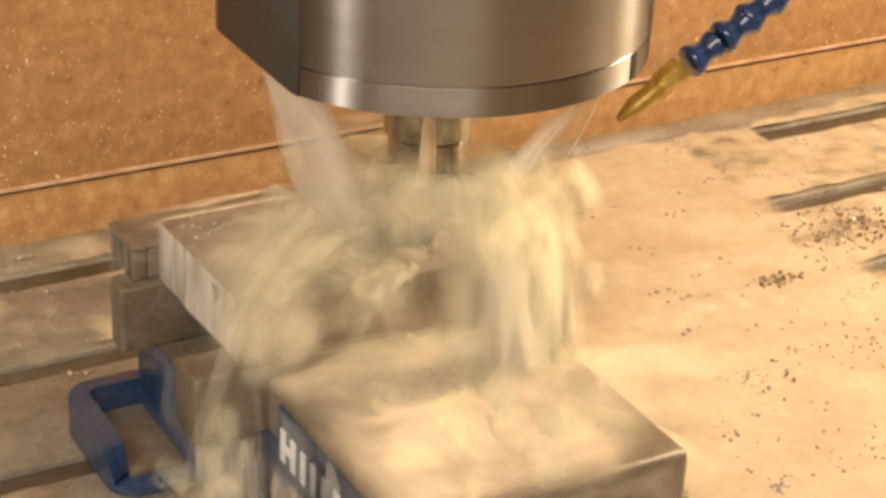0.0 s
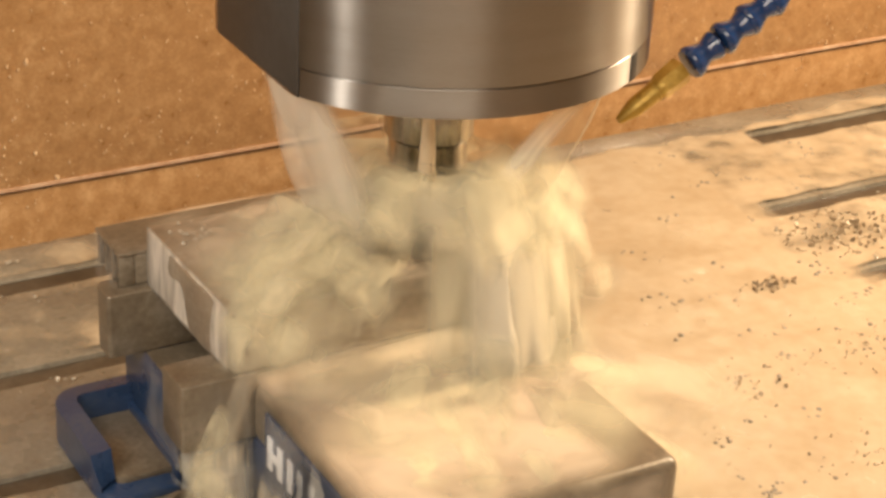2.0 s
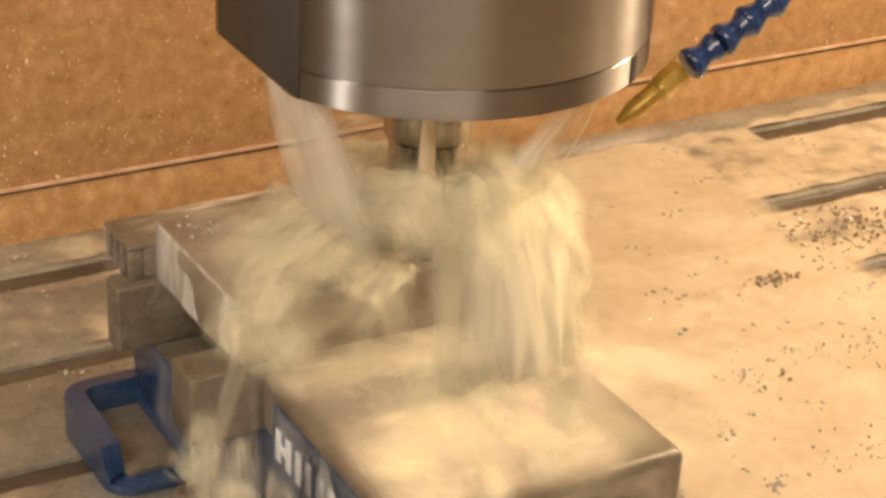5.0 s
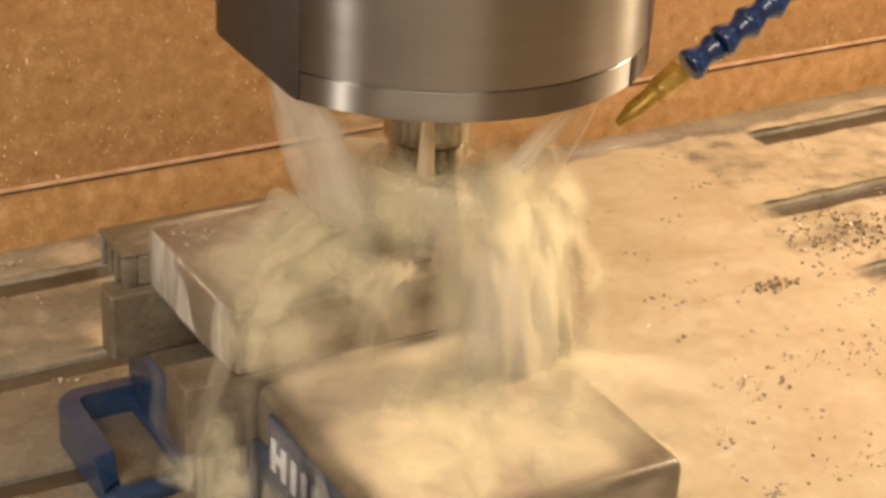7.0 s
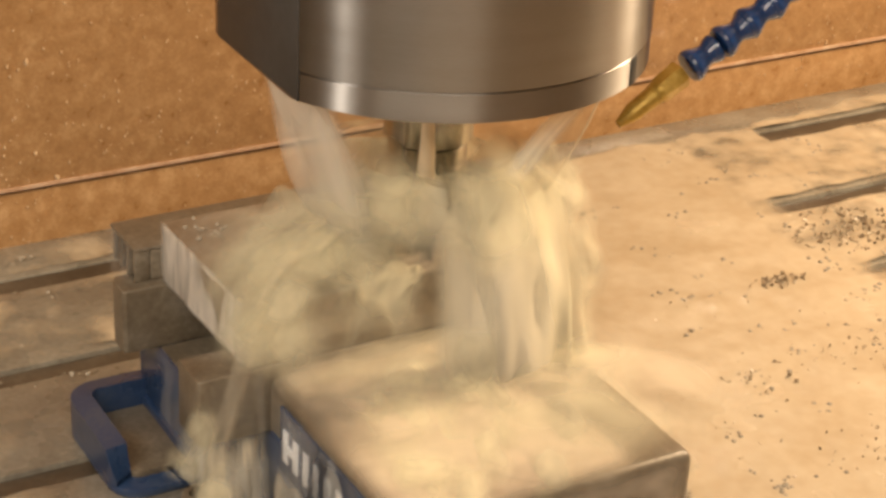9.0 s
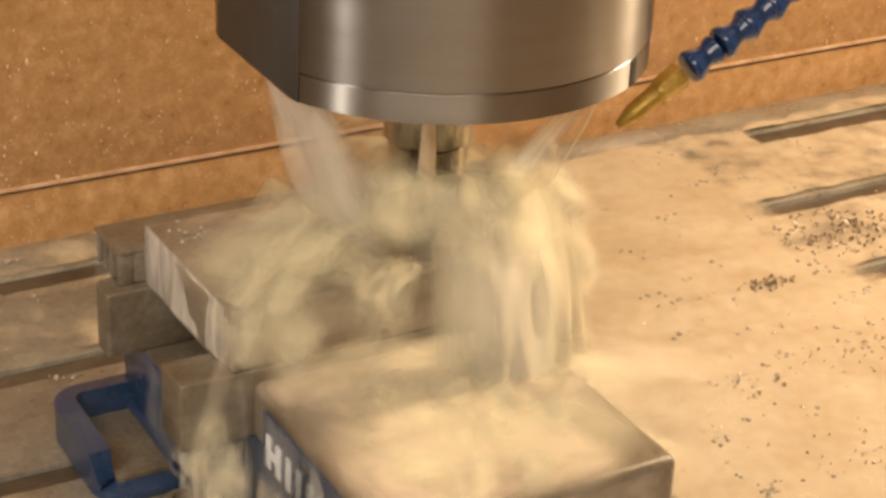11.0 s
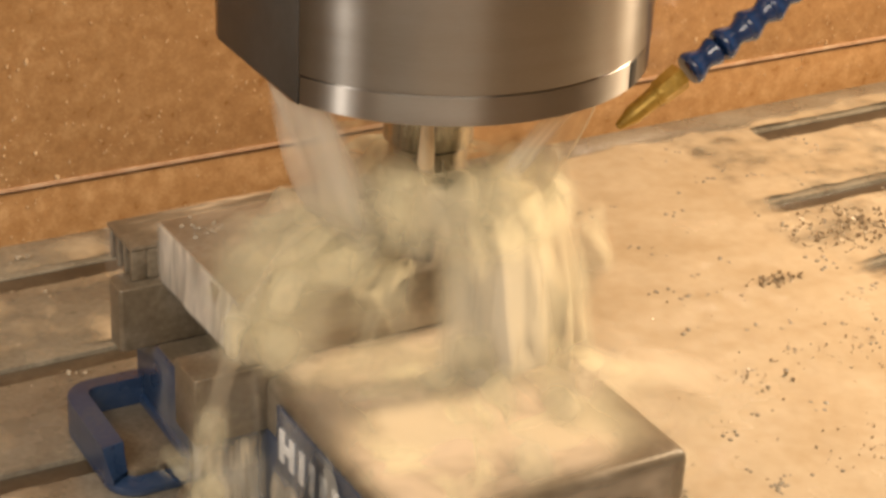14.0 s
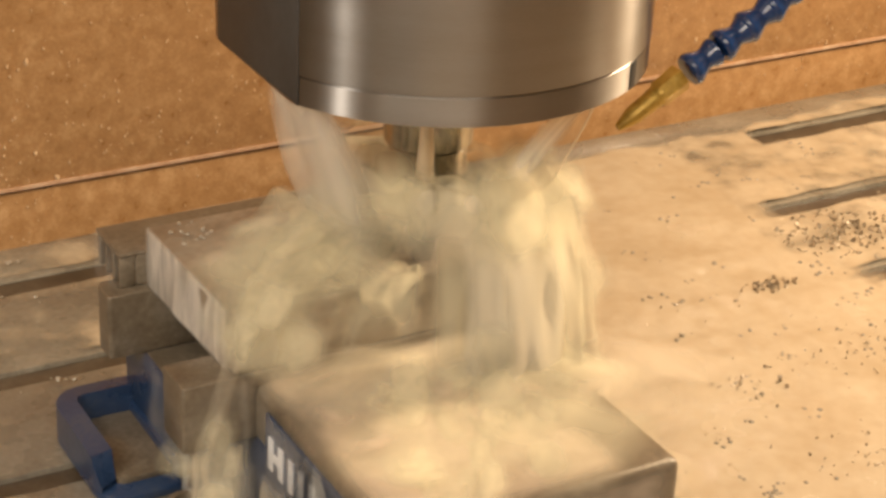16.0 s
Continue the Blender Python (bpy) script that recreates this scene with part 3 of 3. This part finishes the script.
def liquid():
    veil((180, 214), (172, 232), 0.0885, 0.237, 0.046, 0.150, 1)
    veil((184, 212), (168, 228), 0.0870, 0.237, 0.056, 0.140, 2)
    veil((284, 312), (268, 318), 0.086, 0.236, 0.056, 0.160, 3, FAINT)
    veil((85, 150), (80, 150), 0.080, 0.237, 0.050, 0.160, 6, FAINT)
    veil((25, 95), (20, 90), 0.080, 0.237, 0.050, 0.160, 7, FAINT)
    stream([(0.036, -0.085, 0.240), (0.018, -0.074, 0.214), (0.004, -0.066, 0.188)], 0.010, 0.014, 4, 0.6, VEIL)
    jet(polar(0.060, 240, 0.2350), polar(0.034, 240, 0.1745), 0.0022, 0.0048, 5)
    crown = [(0.017, 0.150), (0.028, 0.172), (0.044, 0.186), (0.060, 0.181), (0.074, 0.158)]
    brim = [(0.017, 0.152), (0.034, 0.163), (0.054, 0.166), (0.074, 0.160), (0.092, 0.144)]
    curtain = [(0.022, 0.160), (0.040, 0.173), (0.055, 0.168), (0.065, 0.146), (0.071, 0.115), (0.075, 0.080), (0.078, 0.046)]
    cap = [(0.019, 0.166), (0.030, 0.172), (0.046, 0.174), (0.062, 0.170), (0.080, 0.158)]
    lobe = [(0.012, 0.132), (0.034, 0.146), (0.060, 0.146), (0.086, 0.136), (0.106, 0.120)]
    spill = [(0.030, 0.140), (0.060, 0.140), (0.080, 0.124), (0.088, 0.108), (0.092, 0.090)]

    def grown(profile, k):
        return [(r * k, z + 0.05 * (k - 1)) for r, z in profile]

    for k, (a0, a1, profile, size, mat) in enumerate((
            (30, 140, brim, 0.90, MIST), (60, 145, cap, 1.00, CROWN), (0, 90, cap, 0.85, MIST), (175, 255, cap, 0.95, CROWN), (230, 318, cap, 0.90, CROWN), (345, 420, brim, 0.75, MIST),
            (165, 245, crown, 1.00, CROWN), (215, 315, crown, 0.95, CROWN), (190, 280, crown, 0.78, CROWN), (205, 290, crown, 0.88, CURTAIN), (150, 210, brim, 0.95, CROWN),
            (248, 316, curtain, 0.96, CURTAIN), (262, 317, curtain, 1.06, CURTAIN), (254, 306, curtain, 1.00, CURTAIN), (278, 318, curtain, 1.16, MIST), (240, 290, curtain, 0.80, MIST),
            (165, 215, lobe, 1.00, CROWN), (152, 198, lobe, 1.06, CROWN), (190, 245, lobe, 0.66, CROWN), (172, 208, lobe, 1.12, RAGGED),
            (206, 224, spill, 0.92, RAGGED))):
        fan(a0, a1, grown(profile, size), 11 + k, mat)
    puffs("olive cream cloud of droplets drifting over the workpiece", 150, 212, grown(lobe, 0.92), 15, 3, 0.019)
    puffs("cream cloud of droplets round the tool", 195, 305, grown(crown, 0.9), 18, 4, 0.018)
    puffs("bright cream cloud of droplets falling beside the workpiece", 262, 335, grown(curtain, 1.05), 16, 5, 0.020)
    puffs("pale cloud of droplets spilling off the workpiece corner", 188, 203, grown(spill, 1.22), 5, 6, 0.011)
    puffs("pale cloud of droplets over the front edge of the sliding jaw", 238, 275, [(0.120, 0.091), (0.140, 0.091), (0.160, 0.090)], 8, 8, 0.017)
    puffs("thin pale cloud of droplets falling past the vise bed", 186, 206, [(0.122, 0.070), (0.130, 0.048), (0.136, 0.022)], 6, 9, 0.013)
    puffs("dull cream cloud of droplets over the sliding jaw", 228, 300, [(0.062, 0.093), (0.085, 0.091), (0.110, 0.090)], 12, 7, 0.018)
    stream([(-0.020, 0.010, 0.160), (-0.060, 0.000, 0.152), (-0.095, -0.015, 0.125), (-0.125, -0.030, 0.070), (-0.142, -0.040, 0.012)],
           0.008, 0.014, 61)
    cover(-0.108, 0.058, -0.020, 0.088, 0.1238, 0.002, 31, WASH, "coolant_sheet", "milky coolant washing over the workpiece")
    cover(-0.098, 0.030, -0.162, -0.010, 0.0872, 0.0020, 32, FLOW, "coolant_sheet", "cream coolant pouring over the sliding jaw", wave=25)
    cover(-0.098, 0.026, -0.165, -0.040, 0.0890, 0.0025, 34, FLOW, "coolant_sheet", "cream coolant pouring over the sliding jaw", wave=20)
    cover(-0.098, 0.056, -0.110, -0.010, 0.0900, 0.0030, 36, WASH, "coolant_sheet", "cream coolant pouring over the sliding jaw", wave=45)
    cover(-0.121, 0.069, 0.084, 0.120, 0.1098, 0.0005, 35, WASH, "coolant_sheet", "milky coolant film on the fixed jaw")
    for k, (x, y, z, sx, sy, h, deg) in enumerate((
            (-0.055, -0.045, 0.087, 0.040, 0.030, 0.007, 20), (0.000, -0.055, 0.087, 0.048, 0.034, 0.008, -15),
            (0.030, -0.075, 0.086, 0.040, 0.040, 0.007, 40), (-0.060, 0.020, 0.123, 0.045, 0.040, 0.008, 30),
            (-0.020, 0.010, 0.123, 0.040, 0.038, 0.010, 70), (0.025, 0.015, 0.122, 0.040, 0.040, 0.010, 0),
            (0.085, -0.050, 0.006, 0.050, 0.070, 0.014, 20), (0.095, 0.040, 0.006, 0.055, 0.080, 0.016, 0),
            (0.140, 0.020, 0.004, 0.060, 0.080, 0.010, 35))):
        hump(x, y, z, sx, sy, h, deg, 50 + k)
    for k, (x, y, z, sx, sy, h, deg) in enumerate((
            (-0.050, -0.046, 0.089, 0.050, 0.034, 0.006, 15), (0.005, -0.052, 0.089, 0.050, 0.034, 0.008, -10), (0.035, -0.080, 0.087, 0.040, 0.050, 0.006, 35),
            (-0.070, 0.010, 0.124, 0.045, 0.045, 0.008, 30), (-0.040, -0.090, 0.089, 0.060, 0.050, 0.005, 60), (0.010, -0.120, 0.088, 0.050, 0.045, 0.005, 20),
            (0.085, -0.030, 0.006, 0.045, 0.080, 0.016, 15))):
        hump(x, y, z, sx, sy, h, deg, 80 + k, MIST)
    hump(-0.116, -0.040, 0.010, 0.032, 0.050, 0.010, 0, 72, MIST)
    drape((-0.1066, 0.085, 0.1225), (-0.1042, -0.0165, 0.1225), 0.035, (-0.0008, 0, 0), 49, RUNS)
    drape((-0.104, -0.0205, 0.122), (0.052, -0.0170, 0.122), 0.036, (0, -0.004, 0), 42, STREAM)
    drape((-0.0965, -0.018, 0.085), (-0.0965, -0.158, 0.085), 0.045, (-0.0035, 0, 0), 43, RUNS2)
    drape((-0.129, -0.0172, 0.090), (-0.094, -0.0172, 0.090), 0.050, (0, -0.0015, 0), 44, RUNS2)
    drape((-0.129, -0.0180, 0.0555), (-0.094, -0.0180, 0.0555), 0.050, (0, -0.003, 0), 51, DRIP)
    drape((-0.1115, 0.075, 0.0540), (-0.1115, 0.000, 0.0540), 0.042, (-0.002, 0, 0), 52, RUNS2)
    drape((-0.0970, -0.020, 0.0470), (-0.0970, -0.150, 0.0470), 0.042, (-0.003, 0, 0), 53, DRIP)
    drape((-0.0950, -0.058, 0.0880), (-0.0950, -0.165, 0.0880), 0.060, (-0.007, 0, 0), 54, SOFT)
    drape((-0.1300, -0.0200, 0.0500), (-0.0940, -0.0200, 0.0500), 0.050, (0, -0.008, 0), 55, SOFT)
    drape((-0.1110, 0.020, 0.0560), (-0.1110, -0.016, 0.0560), 0.050, (-0.008, 0, 0), 56, SOFT)
    drape((-0.1215, 0.119, 0.109), (-0.1215, 0.083, 0.109), 0.030, (-0.001, 0, 0), 46, RUNS2)
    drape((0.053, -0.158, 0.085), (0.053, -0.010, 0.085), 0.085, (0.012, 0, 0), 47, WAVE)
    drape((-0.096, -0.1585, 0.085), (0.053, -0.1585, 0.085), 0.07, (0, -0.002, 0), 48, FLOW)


def chip_pile(x, y, rx, ry, n, seed, name="chip_pile", size=1.0):
    rnd = random.Random(seed)
    bm = bmesh.new()
    for _ in range(n):
        a, q = rnd.uniform(0, 6.283), rnd.random() ** 0.7
        s = rnd.uniform(0.0005, 0.0014) * size
        m = Matrix.Translation((rx * q * math.cos(a), ry * q * math.sin(a), rnd.uniform(0.0015, 0.0040) * (1.2 - 0.6 * q))) @ \
            Euler([rnd.uniform(0, 6.283) for _ in range(3)]).to_matrix().to_4x4() @ Matrix.Diagonal((s * 1.9, s, s * 0.3, 1))
        bmesh.ops.create_cube(bm, size=1.6, matrix=m)
    ob = tagged(part(name, bm, CHIPS), "small heap of wet glittering steel chips on the table", "metal chips", kind="stuff")
    ob.location = (x, y, 0)
    RIDES.append(ob)


def bubbles(x0, x1, y0, y1, n, seed, z=0.0022, where="on the coolant film"):
    rnd = random.Random(seed)
    bm = bmesh.new()
    for _ in range(n):
        cx, cy = rnd.uniform(x0, x1), rnd.uniform(y0, y1)
        for _ in range(rnd.randint(1, 6)):
            r = rnd.uniform(0.0005, 0.0016)
            bmesh.ops.create_icosphere(bm, subdivisions=2, radius=r, matrix=Matrix.Translation(
                (cx + rnd.gauss(0, 0.005), cy + rnd.gauss(0, 0.003), z)) @ Matrix.Diagonal((1, 1, 0.6, 1)))
    RIDES.append(tagged(part("foam_bubbles", bm, BUBBLE), "scattered foam bubbles " + where, "foam", kind="stuff"))


def wall_droplets():
    rnd = random.Random(77)
    bm = bmesh.new()
    for _ in range(2400):
        x, z, r = rnd.uniform(-0.35, 0.85), 0.03 + 0.33 * rnd.random() ** 1.5, rnd.uniform(0.00025, 0.0008) * (1 + 0.8 * (rnd.random() < 0.05))
        bmesh.ops.create_icosphere(bm, subdivisions=1, radius=r, matrix=Matrix.Translation((x, 0.3447, z)) @
                                   Matrix.Diagonal((1, 0.6, rnd.uniform(1.0, 2.2), 1)))
    for _ in range(220):
        r = rnd.uniform(0.0003, 0.0008)
        bmesh.ops.create_icosphere(bm, subdivisions=1, radius=r, matrix=Matrix.Translation(
            (rnd.uniform(-0.3, 0.6), 0.3465, rnd.uniform(-0.03, 0.022))) @ Matrix.Diagonal((1, 0.6, 1.6, 1)))
    tagged(part("coolant_droplets", bm, DROP), "small glittering coolant droplets on the back wall", "droplets", kind="stuff")


enclosure()
wall_droplets()
machine_table()
film()
vise()
hold_down_bolt(-0.125, -0.008)
workpiece()
spindle()
tool()
hose()
liquid()
chip_pile(0.388, 0.123, 0.045, 0.034, 240, 1)
chip_pile(0.298, 0.082, 0.022, 0.008, 90, 2)
chip_pile(0.213, -0.003, 0.030, 0.022, 18, 3)
chip_pile(0.255, 0.010, 0.150, 0.110, 60, 8, "floating_chips", 0.5)
chip_pile(0.150, -0.040, 0.070, 0.060, 25, 9, "floating_chips", 0.5)
chip_pile(0.300, 0.000, 0.060, 0.030, 70, 10, "floating_chips", 0.55)
chip_pile(0.150, 0.030, 0.035, 0.020, 22, 12, "floating_chips", 0.55)
chip_pile(0.222, -0.095, 0.030, 0.030, 40, 13, "floating_chips", 0.55)
bubbles(-0.40, -0.11, 0.10, 0.30, 70, 5)
bubbles(0.10, 0.50, -0.15, 0.28, 150, 6)
bubbles(-0.098, -0.078, 0.060, 0.080, 7, 7, 0.1226, "on the wet corner of the workpiece")


def table_shift(t):
    """The table circles under the tool once in 4.635 s."""
    a = 2 * math.pi * t / 4.635 + radians(35.3)
    return Vector((0.0045 * math.cos(a), 0.0043 * math.sin(a), 0))


def motions():
    for ob in RIDES:
        base = ob.location.copy()
        walk(ob, [(k * 0.25, Matrix.Translation(base + table_shift(k * 0.25))) for k in range(65)])
    for ob in FEEDS:
        base = ob.location.copy()
        walk(ob, [(k * 4.0, Matrix.Translation(base + Vector((0, 0, 0.00027 * (3.0 - 4.0 * k))))) for k in range(5)])
    for ob, turn, shift, seed, rides in STIRS:
        base = ob.location.copy()
        rnd = random.Random(seed)
        rows = []
        for k in range(121):
            go = Vector((rnd.uniform(-1, 1), rnd.uniform(-1, 1), rnd.uniform(-0.4, 0.4))) * shift
            if rides:
                go += table_shift(k / 7.5)
            rows.append((k / 7.5, Matrix.Translation(base + go) @ pose(0, 0, 0, 0, 0, rnd.uniform(-turn, turn))))
        walk(ob, rows)


motions()
